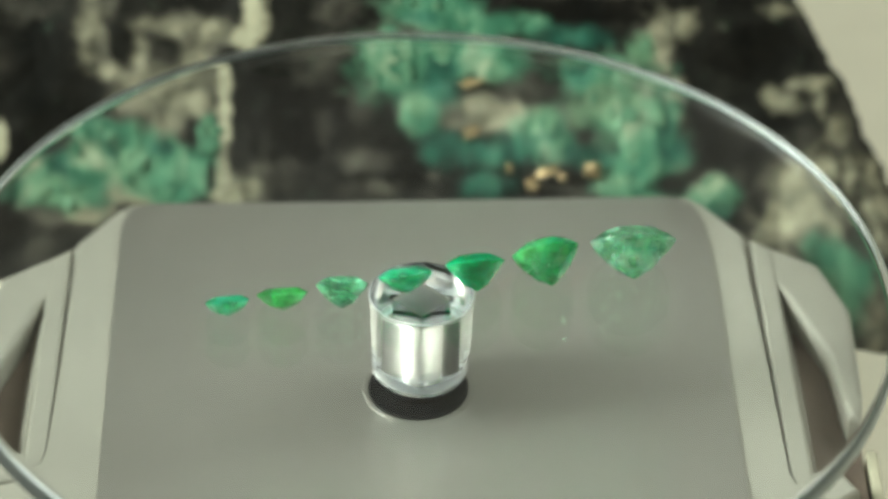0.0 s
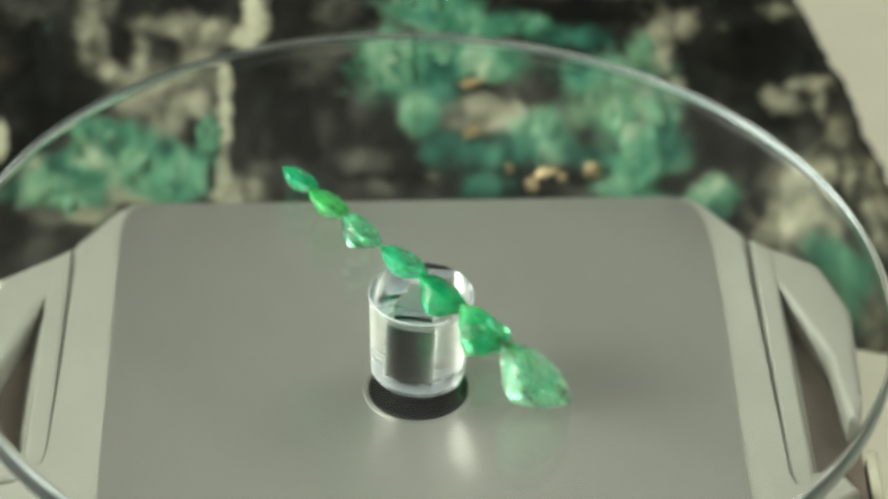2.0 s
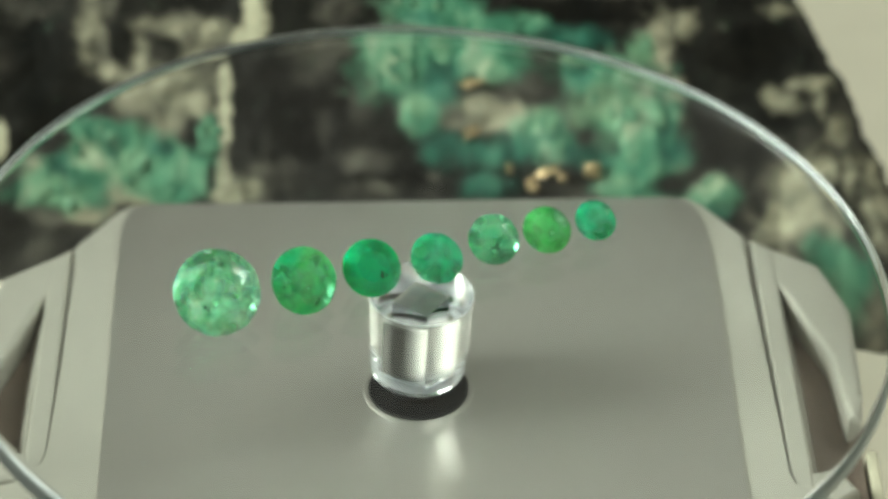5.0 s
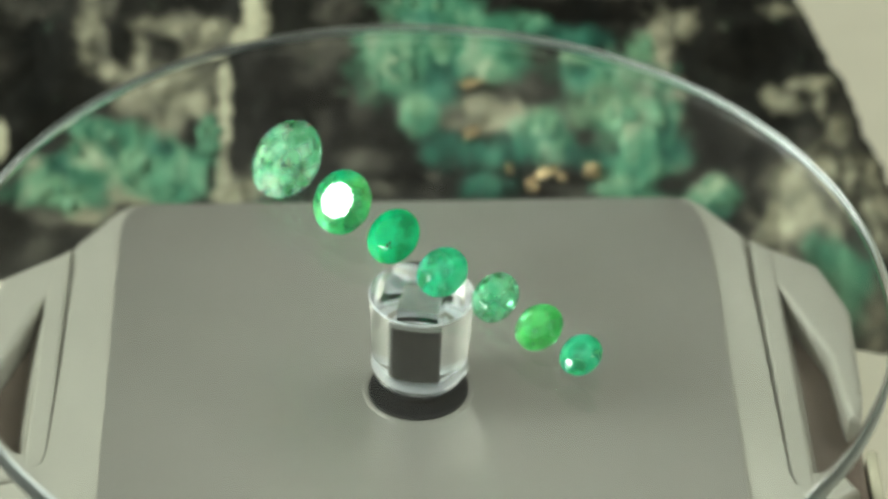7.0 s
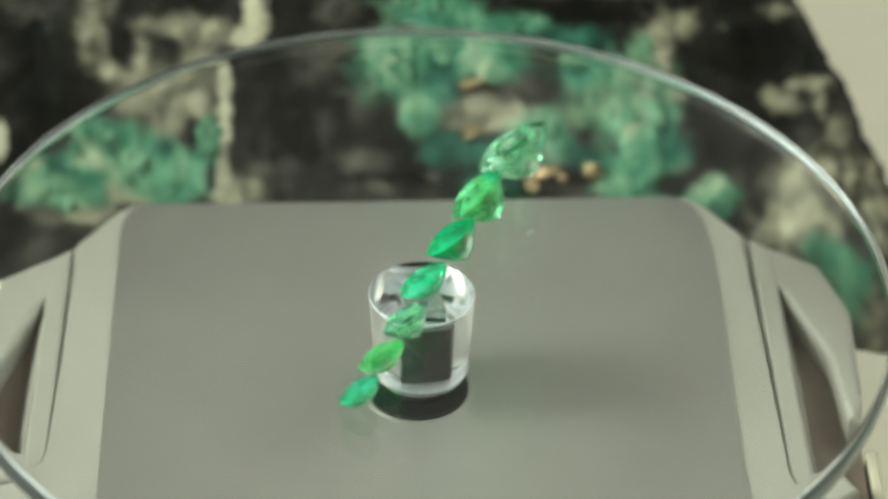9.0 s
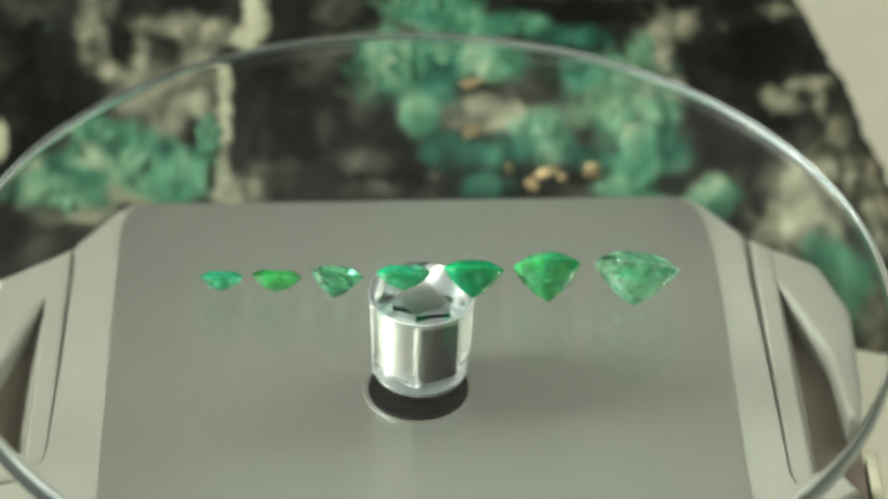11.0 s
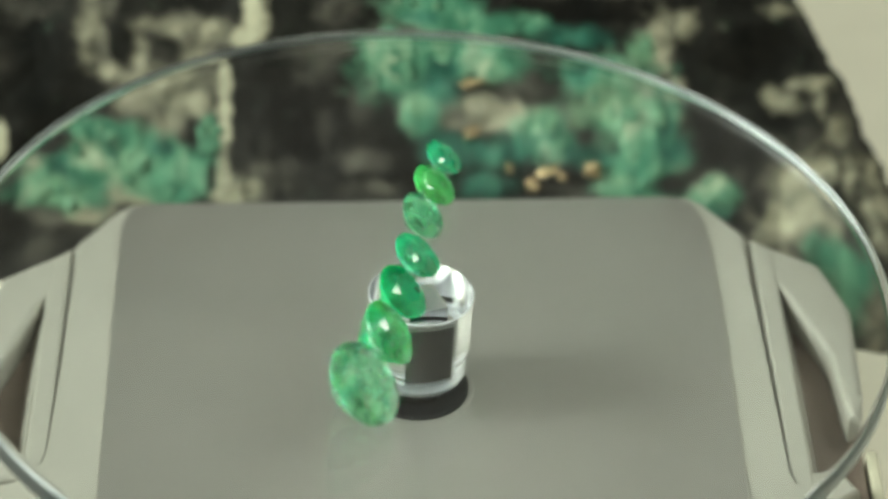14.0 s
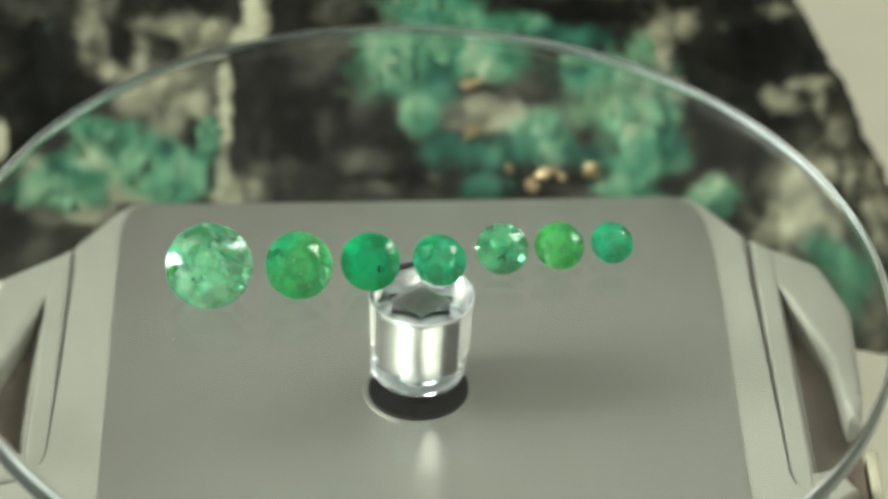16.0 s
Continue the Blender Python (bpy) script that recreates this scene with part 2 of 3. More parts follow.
def turntable_disc():
    disc = tagged(new("display_disc"), "round clear acrylic disc on a clear hub above the panel", "disc")
    r = 0.05
    e = 0.0009   # rounding of the two edges
    nose = [(r - e + e * math.sin(a), -THICK + e - e * math.cos(a)) for a in (math.pi * k / 12 for k in range(7))]
    nose += [(x, -THICK - z) for x, z in reversed(nose)]
    plate = part("disc", turned(bmesh.new(), [(0, -THICK), *nose, (0, 0)], 256), ACRYLIC, disc)
    plate.visible_shadow = False
    plate.data.materials.append(RIM)
    for p in plate.data.polygons:
        p.use_smooth = p.center.xy.length > r - e
        p.material_index = 1 if p.use_smooth and abs(p.normal.z) < 0.9 else 0
    # the hub: a clear cylinder with a square hole from below
    bm = bmesh.new()
    steps, top, bottom, hole, deep = 256, -THICK - 0.00003, -0.0132, 0.0022, -0.0046
    def ring(rad, z):
        return [bm.verts.new((rad * math.cos(2 * math.pi * i / steps), rad * math.sin(2 * math.pi * i / steps), z)) for i in range(steps)]
    rings = [ring(0.0036, bottom), ring(0.0043, bottom), ring(0.00475, bottom), ring(0.0050, bottom + 0.00022), ring(0.0050, bottom + 0.0005), ring(0.00515, bottom + 0.00062), ring(HUB, top - 0.0001), ring(HUB - 0.00009, top)]
    for a, b in zip(rings, rings[1:]):
        for i in range(steps):
            bm.faces.new((a[i], a[(i + 1) % steps], b[(i + 1) % steps], b[i]))
    bm.faces.new(rings[0][::-1])
    bm.faces.new(rings[-1])
    turn = (0, 0, radians(36))
    hub = part("hub", bm, ACRYLIC, disc, "clear cylinder with a square hollow")
    hub.data.materials.append(FROSTED)
    for p in hub.data.polygons:
        p.material_index = 1 if 0.3 < abs(p.normal.z) and (p.center.z < -0.008 or p.normal.z < 0.95) and not 0.0037 < p.center.xy.length < 0.0042 else 0
    # the hollow's walls face inwards, into the clear solid
    cavity = bmesh.new()
    box(cavity, -hole, hole, -hole, hole, bottom + 0.0006, deep)
    bmesh.ops.recalc_face_normals(cavity, faces=cavity.faces[:])
    bmesh.ops.reverse_faces(cavity, faces=cavity.faces[:])
    me = bpy.data.meshes.new("hollow")
    cavity.to_mesh(me)
    cavity.free()
    me.materials.append(ACRYLIC)
    hollow = new("hollow", me)
    hollow.parent, hollow.rotation_euler = disc, turn
    post = hole - 0.0002
    part("post", box(bmesh.new(), -post, post, -post, post, bottom + 0.0008, deep - 0.0008, 0.0002), BLACK, disc, "black square post").rotation_euler = turn
    # added block: its grey imitates the sheen of the post's top
    part("post_sheen", box(bmesh.new(), -post, post, -post, post, deep - 0.00078, deep - 0.0002, 0.0001), POST_SHEEN, disc, "grey block added for the reflection on the post's top").rotation_euler = turn
    part("shaft", turned(bmesh.new(), [(0, -0.0158), (0.003, -0.0158), (0.003, bottom - 0.0001), (0, bottom - 0.0001)], 32), BLACK, disc, "black drive shaft")
    return disc


DISC = turntable_disc()


# ---- the gems ----
def gem(radius, crown, pavilion, table, belly, seed):
    """A round brilliant: table, crown facets, girdle, two rows of pavilion facets and a culet. Its axis is z, the girdle at 0."""
    rnd = random.Random(seed)
    bm = bmesh.new()
    pts = []

    def uneven(r, a, z):
        r, a, z = r * rnd.uniform(0.985, 1.015), a + rnd.uniform(-0.03, 0.03), z * rnd.uniform(0.97, 1.03)
        pts.append((r * math.cos(a), r * math.sin(a), z))

    for k in range(8):
        a = k * math.pi / 4
        pts.append((table * math.cos(a), table * math.sin(a), crown))
        uneven(belly * 0.62, a, -0.03 - pavilion * 0.78)
        a += math.pi / 8
        uneven((table + 1) / 2 + 0.04, a, crown * 0.52)
        uneven(belly, a, -0.03 - pavilion * 0.5)
    for k in range(16):
        uneven(0.5 + belly * 0.5 + 0.03, (k + 0.5) * math.pi / 8, -0.03 - pavilion * 0.24)
    for k in range(32):
        a = k * math.pi / 16
        w = 1 + rnd.uniform(-0.008, 0.008)
        pts += [(w * math.cos(a), w * math.sin(a), 0.03), (w * math.cos(a), w * math.sin(a), -0.03)]
    pts += [(0.05 * math.cos(a), 0.05 * math.sin(a), -0.03 - pavilion) for a in (0.3, 2.4, 4.5)]
    for p in pts:
        bm.verts.new([c * radius for c in p])
    hull = bmesh.ops.convex_hull(bm, input=bm.verts[:])
    bmesh.ops.delete(bm, geom=[g for g in hull["geom_interior"] if isinstance(g, bmesh.types.BMVert)], context="VERTS")
    bmesh.ops.dissolve_limit(bm, angle_limit=radians(1.5), verts=bm.verts[:], edges=bm.edges[:])
    bmesh.ops.bevel(bm, geom=bm.edges[:], offset=radius * 0.008, segments=1, affect="EDGES")
    return bm


def veils(ob, radius, crown, pavilion, count, seed):
    """Thin uneven flakes of paler mineral inside a gem."""
    rnd = random.Random(seed * 7 + 1)
    for _ in range(count):
        bm = bmesh.new()
        size = radius * rnd.uniform(0.14, 0.42)
        for _ in range(11):
            a, r = rnd.uniform(0, 2 * math.pi), rnd.uniform(0.3, 1)
            bm.verts.new((size * r * math.cos(a), size * r * math.sin(a) * 0.6, size * rnd.uniform(-0.06, 0.06)))
        hull = bmesh.ops.convex_hull(bm, input=bm.verts[:])
        bmesh.ops.delete(bm, geom=[g for g in hull["geom_interior"] if isinstance(g, bmesh.types.BMVert)], context="VERTS")
        flake = part("inclusion", bm, VEIL, ob, "pale flake inside the stone")
        a, r = rnd.uniform(0, 2 * math.pi), radius * rnd.uniform(0.1, 0.5)
        flake.location = (r * math.cos(a), r * math.sin(a), radius * rnd.uniform(-0.30 * pavilion, 0.35 * crown))
        flake.rotation_euler = (rnd.uniform(-0.9, 0.9), rnd.uniform(-0.9, 0.9), rnd.uniform(0, 3))


def specks(ob, radius, crown, places):
    """Dark mineral specks at the top of a gem; places in its radius: across, along, size."""
    for x, y, r in places:
        bm = bmesh.new()
        bmesh.ops.create_icosphere(bm, subdivisions=1, radius=r * radius)
        speck = part("dark_speck", bm, BLACK, ob, "dark mineral speck")
        speck.location, speck.scale = (x * radius, y * radius, radius * crown + 0.00003), (1, 0.8, 0.3)


GEMS = []


def lay_gem(x, y, radius, crown, pavilion, table, belly, lean, facing, deep, pale, cloud, clear_part, grain, flakes, label, dark=()):
    """Lays a gem on the disc at x, y (millimetres), leaning on its pavilion and facing a way (degrees) in the disc's plane."""
    k = len(GEMS)
    mat = emerald("emerald", deep, pale, cloud, 3.1 * k + 1, clear_part, grain)
    ob = tagged(part("emerald", gem(radius / 1000, crown, pavilion, table, belly, k), mat), label, "gemstone", "row of emeralds")
    turn = pose(0, 0, 0, 0, 0, facing) @ pose(0, 0, 0, 0, lean, 0) @ pose(0, 0, 0, 0, 0, 17 * k)
    low = min((turn @ v.co).z for v in ob.data.vertices)
    veils(ob, radius / 1000, crown, pavilion, flakes, k)
    specks(ob, radius / 1000, crown, dark)
    GEMS.append((ob, pose(x / 1000, y / 1000, -low + 0.00002) @ turn))


lay_gem(22.4, -0.7, 4.55, 0.30, 0.84, 0.58, 0.64, 44, 84, (0.14, 0.68, 0.40), (0.70, 0.97, 0.75), 0.66, 0.72, 300, 9, "large pale green emerald with cloudy inclusions",
        ((0.35, -0.36, 0.05), (0.42, -0.30, 0.035), (-0.2, 0.1, 0.03)))
lay_gem(13.05, -0.4, 3.58, 0.30, 1.02, 0.58, 0.66, 49, 96, (0.0, 0.50, 0.22), (0.22, 0.86, 0.28), 0.54, 0.58, 170, 4, "mid green round emerald with a paler side")
lay_gem(5.43, -0.83, 3.15, 0.28, 0.92, 0.56, 0.64, 41, 89, (0.0, 0.45, 0.18), (0.0, 0.52, 0.22), 0.3, 0.34, 130, 1, "deep green round emerald with dark specks",
        ((0.35, 0.06, 0.07), (0.44, -0.03, 0.08), (0.51, 0.10, 0.05)))
lay_gem(-1.97, -1.0, 2.88, 0.26, 0.66, 0.56, 0.72, 34, 95, (0.0, 0.56, 0.28), (0.20, 0.84, 0.54), 0.48, 0.58, 180, 4, "green round emerald with a milky middle",
        ((-0.43, -0.35, 0.05), (-0.33, -0.28, 0.035), (-0.38, -0.2, 0.03)))
lay_gem(-8.86, -2.06, 2.79, 0.28, 0.86, 0.56, 0.64, 41, 84, (0.0, 0.46, 0.21), (0.40, 0.92, 0.56), 0.52, 0.85, 300, 8, "sparkling green round emerald with pale veils")
lay_gem(-15.1, -2.26, 2.67, 0.22, 0.64, 0.6, 0.72, 34, 88, (0.015, 0.50, 0.11), (0.26, 0.78, 0.27), 0.48, 0.60, 200, 3, "yellowish green shallow round emerald")
lay_gem(-20.9, -2.5, 2.32, 0.24, 0.66, 0.58, 0.74, 34, 92, (0.0, 0.52, 0.28), (0.20, 0.82, 0.56), 0.48, 0.66, 220, 3, "small bluish green round emerald")


# ---- the rock slab behind ----
# Mineral patches on the face: along, up, half width, half height in millimetres.
GREEN = [(-38.9, 18.4, 3.3, 1.2), (-35.2, 15.2, 3.1, 2.4), (-30.7, 13.5, 4.8, 2.7), (-30.1, 10.5, 2.6, 0.8), (-3.4, 26.8, 3.8, 3.9), (2.7, 28.1, 6.1, 3.1), (-0.3, 20.7, 1.9, 2.2), (8.2, 27.1, 3.3, 2.2), (0.7, 34.3, 4.7, 1.8), (6.8, 32.4, 5.5, 1.4), (22.5, 25.4, 4.8, 2.2), (25.3, 19.3, 4.1, 3.7), (26.0, 14.2, 4.1, 2.7), (14.3, 17.9, 2.6, 2.7), (25.3, 11.5, 4.1, 1.5), (49.2, 5.0, 2.4, 3.1), (-43.0, 12.1, 4.8, 2.4), (-26.0, 17.6, 1.6, 1.5), (34.8, 10.5, 2.4, 1.7)]
TEAL = [(-37.6, 15.2, 1.1, 1.5), (-32.1, 16.1, 1.8, 1.0), (2.0, 23.7, 2.6, 3.3), (2.7, 15.9, 3.3, 2.2), (10.2, 15.7, 5.1, 1.9), (18.4, 25.1, 1.9, 1.5), (17.8, 30.9, 3.8, 1.5), (19.8, 14.9, 3.1, 1.5), (49.2, 1.9, 1.6, 1.2), (15.4, 17.9, 1.0, 1.2), (7.5, 11.5, 3.4, 1.7), (-0.7, 33.3, 2.7, 1.0), (35.5, 8.6, 1.9, 1.2), (-43.7, 13.5, 1.7, 2.4), (29.4, 18.6, 1.2, 1.2), (30.1, 15.6, 2.0, 2.0)]
LIGHT = [(-41.0, 15.6, 2.2, 1.8), (-43.7, 10.4, 3.1, 1.5), (-35.5, 13.5, 2.0, 2.7), (-3.4, 26.4, 1.5, 2.7), (-1.0, 21.0, 1.2, 1.4), (2.0, 27.8, 1.1, 1.4), (21.2, 21.0, 2.9, 2.4), (24.9, 20.0, 1.5, 2.7), (26.3, 29.5, 1.6, 2.1), (7.5, 25.4, 1.2, 1.4), (23.2, 12.2, 2.0, 0.7), (14.3, 19.6, 1.7, 1.5), (-26.3, 17.9, 1.4, 1.0), (18.4, 27.1, 2.0, 0.8), (-45.4, 11.5, 2.7, 2.0), (34.8, 11.8, 1.2, 1.4)]
PALE = [(-40.6, 8.6, 2.6, 1.3), (-46.0, 11.0, 2.0, 1.2), (-36.5, 14.0, 1.6, 2.4), (-31.0, 22.8, 5.2, 4.0), (-31.6, 18.8, 1.9, 2.0), (-40.0, 31.6, 1.8, 4.2), (-38.5, 26.8, 1.5, 1.2), (-34.2, 28.1, 1.2, 3.1), (-30.8, 32.2, 4.2, 1.1), (-27.7, 28.8, 1.8, 2.7), (-25.7, 31.6, 2.6, 1.5), (-47.1, 12.8, 1.1, 1.9), (-40.3, 11.1, 2.5, 1.5), (-34.8, 11.1, 3.8, 1.6), (-22.2, 11.1, 2.4, 1.5), (9.6, 19.8, 5.8, 1.7), (6.1, 21.0, 2.5, 1.6), (28.4, 30.2, 1.8, 2.9), (30.4, 22.4, 1.1, 3.1), (44.4, 11.5, 3.1, 2.9), (42.7, 7.7, 3.1, 2.7), (45.8, 3.3, 2.7, 1.7)]
SPECKLE = [(45.8, 25.1, 2.9, 1.0), (43.8, 22.7, 1.8, 1.0), (47.9, 23.0, 0.8, 2.6), (41.9, 23.6, 1.0, 1.7), (50.0, 19.6, 1.6, 1.6), (47.1, 15.2, 3.1, 1.5), (51.3, 15.5, 1.2, 2.1), (54.4, 12.8, 2.1, 3.4), (31.8, 32.4, 1.6, 1.6), (42.7, 34.3, 2.1, 0.8), (52.6, 1.9, 1.9, 2.4), (48.8, 10.1, 2.5, 2.0)]
DIM = [(-13.7, 26.4, 2.9, 2.9), (-9.6, 29.7, 3.8, 1.2), (-11.9, 28.8, 4.2, 2.0), (-17.8, 13.5, 3.3, 0.8), (-7.5, 14.5, 4.1, 1.4), (-7.5, 22.4, 1.5, 2.9), (11.3, 23.4, 3.5, 1.6), (-6.8, 11.1, 3.4, 1.2), (-16.4, 13.9, 1.5, 1.0), (1.0, 12.8, 0.8, 0.8), (39.6, 18.3, 2.7, 1.4), (-42.4, 8.2, 6.0, 1.8), (-12.3, 18.3, 1.0, 2.0), (36.9, 12.2, 2.0, 2.0), (-10.9, 34.0, 2.7, 2.0)]
DARK = [(29.9, 11.8, 2.3, 1.4), (40.2, 9.1, 1.1, 2.3), (38.8, 6.8, 1.4, 1.1), (37.6, 15.6, 4.8, 2.6), (33.5, 21.0, 2.3, 2.0), (13.3, 22.5, 2.5, 1.4), (-28.1, 17.9, 1.1, 2.0), (-25.8, 12.7, 0.5, 1.8), (-47.2, 26.4, 6.2, 6.8), (37.6, 29.2, 5.1, 3.1), (-31.5, 29.4, 1.6, 1.1), (53.0, 4.7, 1.0, 1.9), (54.0, -2.2, 2.2, 3.1), (12.3, 31.8, 1.6, 1.2), (31.1, 31.2, 1.0, 1.5), (-49.2, 8.7, 2.5, 2.7), (-36.6, 30.2, 1.2, 2.2), (-13.0, 21.0, 8.9, 6.1), (-4.8, 14.2, 6.1, 3.4), (20.9, 34.0, 13.7, 1.5)]
CREAM = [(-20.4, 33.3, 1.8, 2.3), (-21.8, 30.5, 1.2, 1.1), (-24.2, 23.7, 0.8, 3.3), (-24.2, 18.3, 0.8, 3.9), (-24.1, 13.2, 1.0, 2.3), (-24.1, 10.5, 1.6, 1.0), (-51.2, 18.2, 0.7, 2.3)]
GOLD = [(12.8, 11.6, 0.8, 1.2), (14.7, 13.3, 1.8, 0.8), (16.4, 12.7, 0.8, 0.8), (20.1, 13.5, 1.5, 1.1), (5.6, 23.9, 1.6, 0.7), (5.5, 18.1, 1.4, 0.8), (10.1, 13.7, 0.6, 0.8)]


def rock_material():
    m = bpy.data.materials.new("emerald_bearing_rock")
    m.use_nodes = True
    nt = m.node_tree
    b = nt.nodes["Principled BSDF"]
    b.inputs["Roughness"].default_value, b.inputs["Specular IOR Level"].default_value = 0.7, 0.1
    tex = nt.nodes.new("ShaderNodeTexCoord")

    def grain(scale, detail=5.0, distort=0.0):
        n = nt.nodes.new("ShaderNodeTexNoise")
        n.inputs["Scale"].default_value, n.inputs["Detail"].default_value, n.inputs["Distortion"].default_value = scale, detail, distort
        nt.links.new(tex.outputs["Object"], n.inputs["Vector"])
        return n.outputs[0]

    def colours(fac, *stops):
        r = nt.nodes.new("ShaderNodeValToRGB")
        while len(r.color_ramp.elements) < len(stops):
            r.color_ramp.elements.new(0.5)
        for e, (p, c) in zip(r.color_ramp.elements, stops):
            e.position, e.color = p, (*c, 1)
        nt.links.new(fac, r.inputs[0])
        return r.outputs[0]

    def mask(name, fine, low=0.82, high=1.3):
        a, s, r = nt.nodes.new("ShaderNodeAttribute"), nt.nodes.new("ShaderNodeMath"), nt.nodes.new("ShaderNodeMapRange")
        a.attribute_name = name
        s.operation = "MULTIPLY_ADD"
        s.inputs[1].default_value = 1.1
        nt.links.new(fine, s.inputs[0])
        nt.links.new(a.outputs["Fac"], s.inputs[2])
        r.interpolation_type = "SMOOTHSTEP"
        r.inputs["From Min"].default_value, r.inputs["From Max"].default_value = low, high
        nt.links.new(s.outputs[0], r.inputs["Value"])
        return r.outputs[0]

    def mixed(fac, a, c):
        x = nt.nodes.new("ShaderNodeMix")
        x.data_type = "RGBA"
        nt.links.new(fac, x.inputs[0])
        nt.links.new(a, x.inputs[6])
        nt.links.new(c, x.inputs[7])
        return x.outputs[2]

    schist = colours(grain(130, 7, 0.3), (0.36, (0.008, 0.0075, 0.006)), (0.54, (0.018, 0.017, 0.014)), (0.74, (0.07, 0.065, 0.052)))
    black = colours(grain(160, 5), (0.35, (0.003, 0.003, 0.002)), (0.60, (0.009, 0.008, 0.006)), (0.76, (0.035, 0.03, 0.024)))
    dusty = colours(grain(220, 6, 0.3), (0.34, (0.022, 0.02, 0.017)), (0.52, (0.062, 0.057, 0.046)), (0.70, (0.15, 0.14, 0.11)))
    calcite = colours(grain(240, 7, 0.3), (0.32, (0.13, 0.125, 0.09)), (0.48, (0.27, 0.255, 0.18)), (0.66, (0.44, 0.41, 0.29)))
    # the crystals differ in tone, and their grain runs upwards
    chip, blend, fibre = nt.nodes.new("ShaderNodeAttribute"), nt.nodes.new("ShaderNodeMath"), nt.nodes.new("ShaderNodeMapping")
    chip.attribute_name = "tone"
    blend.operation, blend.inputs[1].default_value = "MULTIPLY_ADD", 0.16
    fibre.inputs["Scale"].default_value = (1.0, 0.45, 1.0)
    nt.links.new(tex.outputs["Object"], fibre.inputs["Vector"])
    streak = grain(260, 6, 0.4)
    nt.links.new(fibre.outputs[0], streak.node.inputs["Vector"])
    nt.links.new(chip.outputs["Fac"], blend.inputs[0])
    nt.links.new(streak, blend.inputs[2])
    beryl = colours(blend.outputs[0], (0.40, (0.045, 0.16, 0.095)), (0.52, (0.085, 0.235, 0.14)), (0.64, (0.15, 0.31, 0.19)), (0.78, (0.29, 0.38, 0.26)))
    teal = colours(blend.outputs[0], (0.40, (0.012, 0.06, 0.042)), (0.55, (0.028, 0.125, 0.085)), (0.72, (0.07, 0.20, 0.135)))
    light = colours(blend.outputs[0], (0.40, (0.13, 0.26, 0.15)), (0.58, (0.23, 0.36, 0.22)), (0.74, (0.36, 0.43, 0.29)))
    spar = colours(grain(150, 6), (0.35, (0.30, 0.285, 0.20)), (0.65, (0.52, 0.49, 0.35)))
    fine = grain(320, 8, 0.2)
    c = mixed(mask("dark", fine), schist, black)
    c = mixed(mask("dim", fine, 0.7, 1.7), c, dusty)
    c = mixed(mask("pale", fine, 0.7, 1.65), c, calcite)
    c = mixed(mask("green", fine, 0.65, 1.5), c, beryl)
    c = mixed(mask("teal", fine, 0.75, 1.75), c, teal)
    c = mixed(mask("light", fine, 0.75, 1.75), c, light)
    c = mixed(mask("notch", fine, 0.8, 1.6), c, schist)
    c = mixed(mask("cream", fine, 0.75, 1.5), c, spar)
    nt.links.new(c, b.inputs["Base Color"])
    bp = nt.nodes.new("ShaderNodeBump")
    bp.inputs["Strength"].default_value, bp.inputs["Distance"].default_value = 0.4, 0.0006
    nt.links.new(grain(500, 6), bp.inputs["Height"])
    nt.links.new(bp.outputs[0], b.inputs["Normal"])
    return m


def crystals_and_grains(slab):
    """Flat broken crystals sunk in the green patches, and tan metallic grains."""
    rnd = random.Random(11)
    shapes = []
    for k in range(6):
        bm = bmesh.new()
        for _ in range(14):
            bm.verts.new((rnd.uniform(-1, 1), rnd.uniform(-0.8, 0.8), rnd.uniform(-1, 1)))
        hull = bmesh.ops.convex_hull(bm, input=bm.verts[:])
        bmesh.ops.delete(bm, geom=[g for g in hull["geom_interior"] if isinstance(g, bmesh.types.BMVert)], context="VERTS")
        bmesh.ops.recalc_face_normals(bm, faces=bm.faces[:])
        me = bpy.data.meshes.new("crystal")
        bm.to_mesh(me)
        bm.free()
        me.materials.append(CRYSTAL)
        shapes.append(me)
    for x, y, a, c in GREEN + LIGHT:
        for _ in range(max(2, int(a * c * 0.22))):
            ang, far = rnd.uniform(0, 2 * math.pi), 0.75 * math.sqrt(rnd.random())
            ob = new("crystal", rnd.choice(shapes))
            ob.parent = slab
            size = rnd.uniform(0.7, 1.8) / 1000
            ob.location = ((x + a * far * math.cos(ang)) / 1000, (y + c * far * math.sin(ang)) / 1000, rnd.uniform(-0.0001, 0.0002))
            ob.rotation_euler = (rnd.uniform(-0.12, 0.12), rnd.uniform(-0.12, 0.12), rnd.gauss(0, 0.5))
            ob.scale = (size * rnd.uniform(0.4, 0.8), size, 0.00025)
    for x, y, a, c in GOLD:
        bm = bmesh.new()
        bmesh.ops.create_icosphere(bm, subdivisions=2, radius=1)
        for v in bm.verts:
            v.co *= 1 + 0.9 * noise.noise(v.co * 1.8 + Vector((x, y, 0)))
        grain = part("metallic_grain", bm, PYRITE, slab, "tan metallic grain")
        grain.location, grain.scale = (x / 1000, y / 1000, 0.0006), (a * 0.0008, c * 0.0008, 0.0006)
        grain.rotation_euler = (0, 0, rnd.uniform(0.1, 0.9))


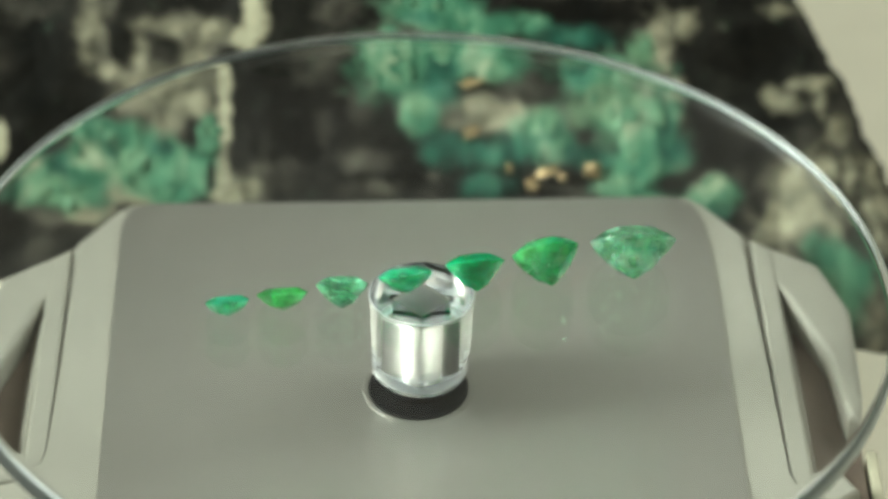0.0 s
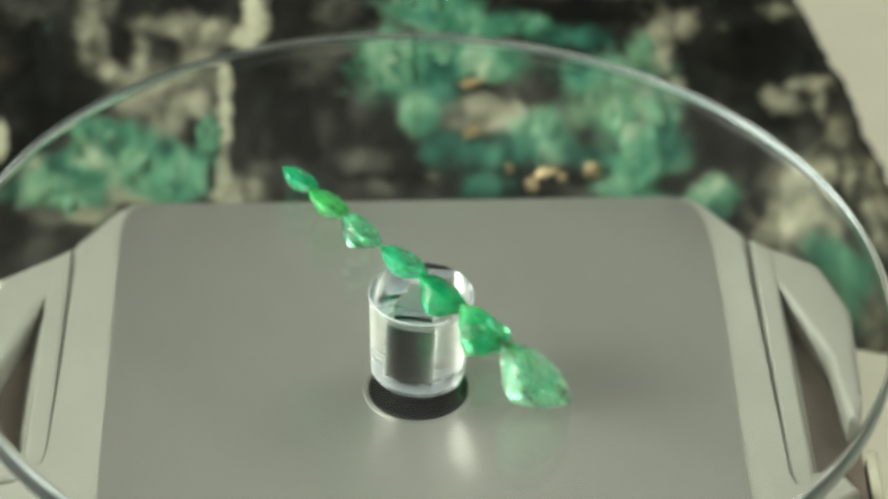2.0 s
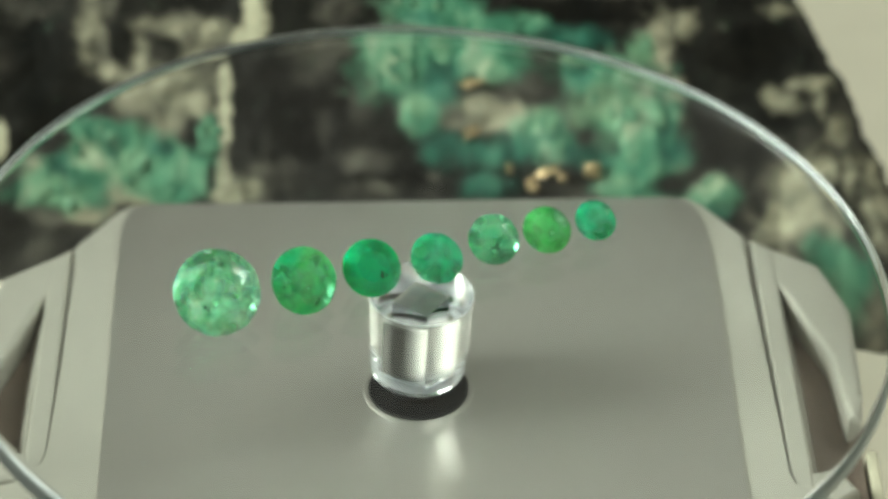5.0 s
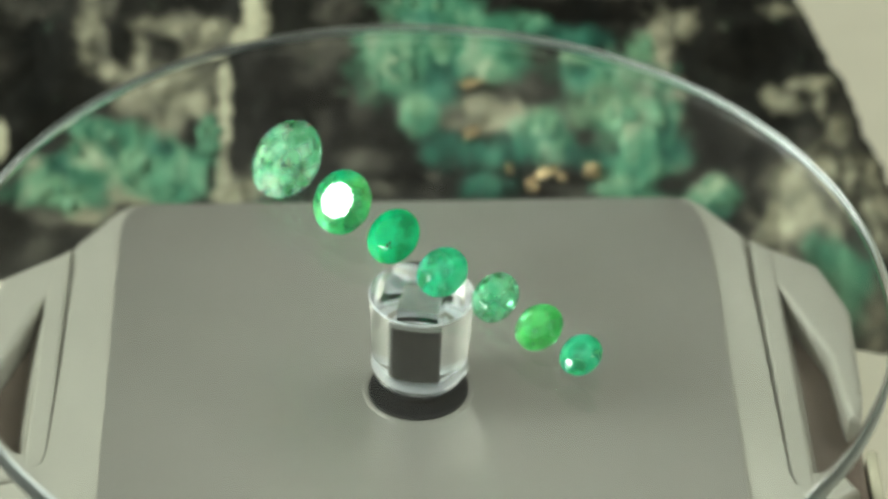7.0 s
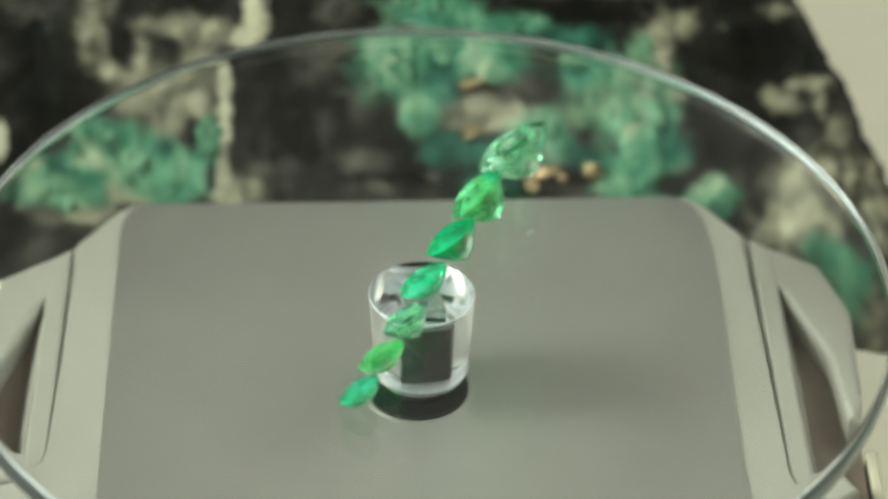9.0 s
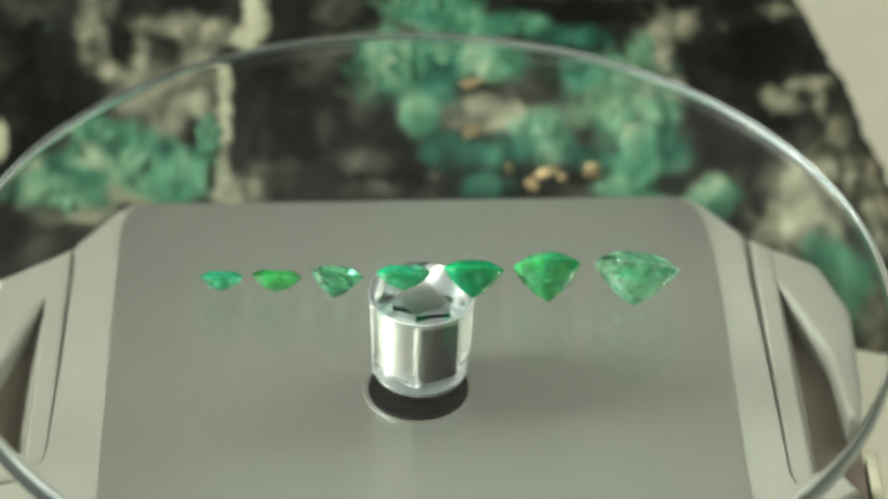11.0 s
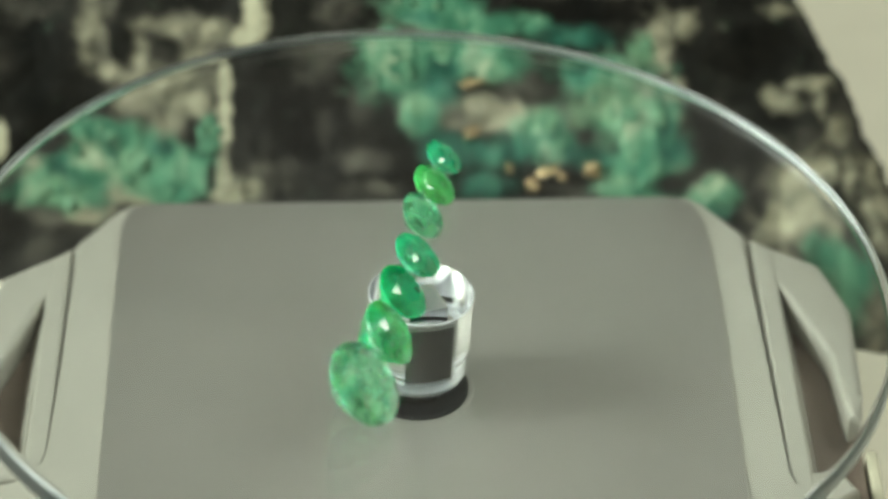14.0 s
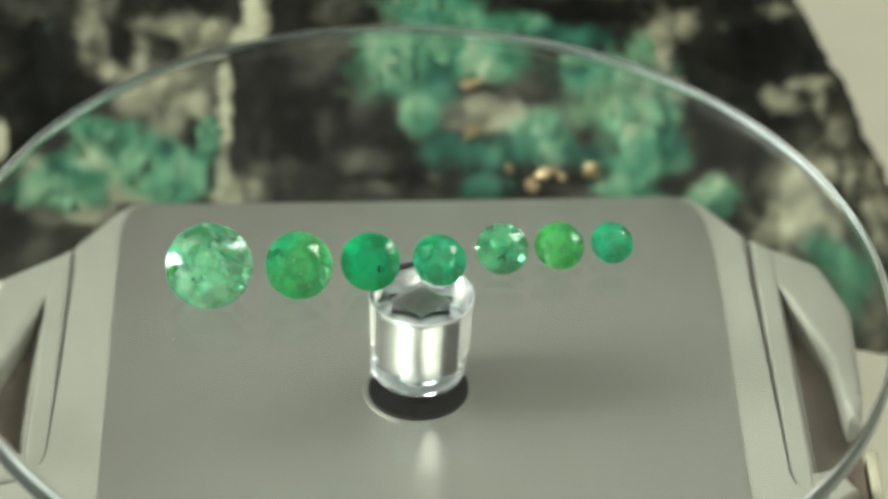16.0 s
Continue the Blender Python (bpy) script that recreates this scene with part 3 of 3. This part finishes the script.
def rock_slab():
    """A rough slab that leans back; its face is a fine grid with the minerals' relief."""
    cols, rows, tall, thick = 300, 150, 66.0, 22.0
    us, vs, warps = [], [], []
    for j in range(rows + 1):
        v = tall * j / rows
        left = -82 + 4 * noise.noise((0, v * 0.1, 3))
        right = 45.6 + (35.3 - v) * 0.53 + 1.2 * noise.noise((7, v * 0.14, 1)) + 0.6 * noise.noise((3, v * 0.6, 1))
        for i in range(cols + 1):
            u = left + (right - left) * i / cols
            p = Vector((u, v, 0))
            us.append(u), vs.append(v)
            warps.append(0.4 * noise.noise(p * 0.25) + 0.35 * noise.noise(p * 0.6 + Vector((9, 0, 0))) + 0.25 * noise.noise(p * 1.3))
    ua, va, wa = np.array(us), np.array(vs), np.array(warps)

    def near(patches, warp, reach=1.75, soft=1.25):
        best = np.zeros(len(ua))
        for x, y, a, c in patches:
            d = np.hypot((ua - x) / a, (va - y) / c) + warp
            best = np.maximum(best, np.clip((reach - d) / soft, 0, 1))
        return best

    found = {"green": near(GREEN, wa, 1.95, 1.3), "teal": near(TEAL, wa), "light": near(LIGHT, -wa), "pale": np.maximum(near(PALE[:5] + PALE[11:], -0.7 * wa), 0.68 * near(PALE[5:11], 0.9 * wa)), "dim": near(DIM, 0.8 * wa),
             "dark": near(DARK[8:], 0.8 * wa), "notch": near(DARK[:8] + DARK[10:11] + DARK[16:17], 0.5 * wa), "cream": near(CREAM, wa * 1.3, 1.7, 1.1)}
    found["pale"] = np.maximum(found["pale"], near(SPECKLE, 1.4 * wa, 2.0, 1.6) * 0.8)
    found["dim"] = np.maximum(found["dim"], 0.9 * near(GREEN + PALE, 1.2 * wa, 2.3, 1.2) * (1 - found["dark"]))
    masks = {k: list(x) for k, x in found.items()}
    tone, verts, faces = [], [], []
    masks["tone"] = tone
    for k, (u, v, w) in enumerate(zip(us, vs, warps)):
        p = Vector((u, v, 0))
        green = found["green"][k]
        h = 0.8 * noise.fractal(p * 0.09, 1.0, 2.0, 4)
        seed = noise.voronoi(Vector((u * 0.42, v * 0.22, w * 0.5)))[1][0]
        chip = noise.cell(seed * 7.3)
        slope = noise.cell_vector(seed * 5.1)
        tone.append(chip)
        h += green * (0.1 + 0.2 * chip + 0.3 * (u * 0.42 - seed.x) * (slope.x - 0.5) + 0.3 * (v * 0.22 - seed.y) * (slope.y - 0.5))
        foot = min(1.0, max(0.0, (u - 43) / 6)) * max(0.0, 1 - v / 15)
        h += 11.5 * foot + 0.5 * found["pale"][k] * noise.noise(p * 0.5)
        i = k % (cols + 1)
        edge = min(i, cols - i) / 10
        if edge < 1:
            h -= 5 * (1 - edge) ** 2
        verts.append((u / 1000, (v - 8.0 * foot) / 1000, h / 1000))
    wide = cols + 1
    for j in range(rows):
        for i in range(cols):
            k = j * wide + i
            faces.append((k, k + 1, k + wide + 1, k + wide))
    rim = list(range(wide)) + [j * wide + cols for j in range(1, rows + 1)] + [rows * wide + i for i in range(cols - 1, -1, -1)] + [j * wide for j in range(rows - 1, 0, -1)]
    first = len(verts)
    for k in rim:
        x, y, _ = verts[k]
        verts.append((x * 0.97, y, -thick / 1000))
        for name in masks:
            masks[name].append(masks[name][k])
    n = len(rim)
    for i in range(n):
        faces.append((rim[i], first + i, first + (i + 1) % n, rim[(i + 1) % n]))
    faces.append(tuple(range(first + n - 1, first - 1, -1)))
    me = bpy.data.meshes.new("rock_slab")
    me.from_pydata(verts, [], faces)
    for name, values in masks.items():
        me.attributes.new(name, "FLOAT", "POINT").data.foreach_set("value", values)
    me.materials.append(rock_material())
    for p in me.polygons:
        p.use_smooth = True
    ob = new("rock_slab", me)
    crystals_and_grains(ob)
    ob.matrix_world = pose(0, 0.038, 0.0) @ pose(0, 0, 0, 90 - 35, 0, 0)
    return tagged(ob, "rough dark rock slab with green emerald crystals and pale veins", "rock")


rock_slab()


def motions():
    times = [0.25 * k for k in range(65)]
    walk(DISC, [(t, spin(t)) for t in times])
    for ob, place in GEMS:
        walk(ob, [(t, spin(t) @ place) for t in times])


motions()
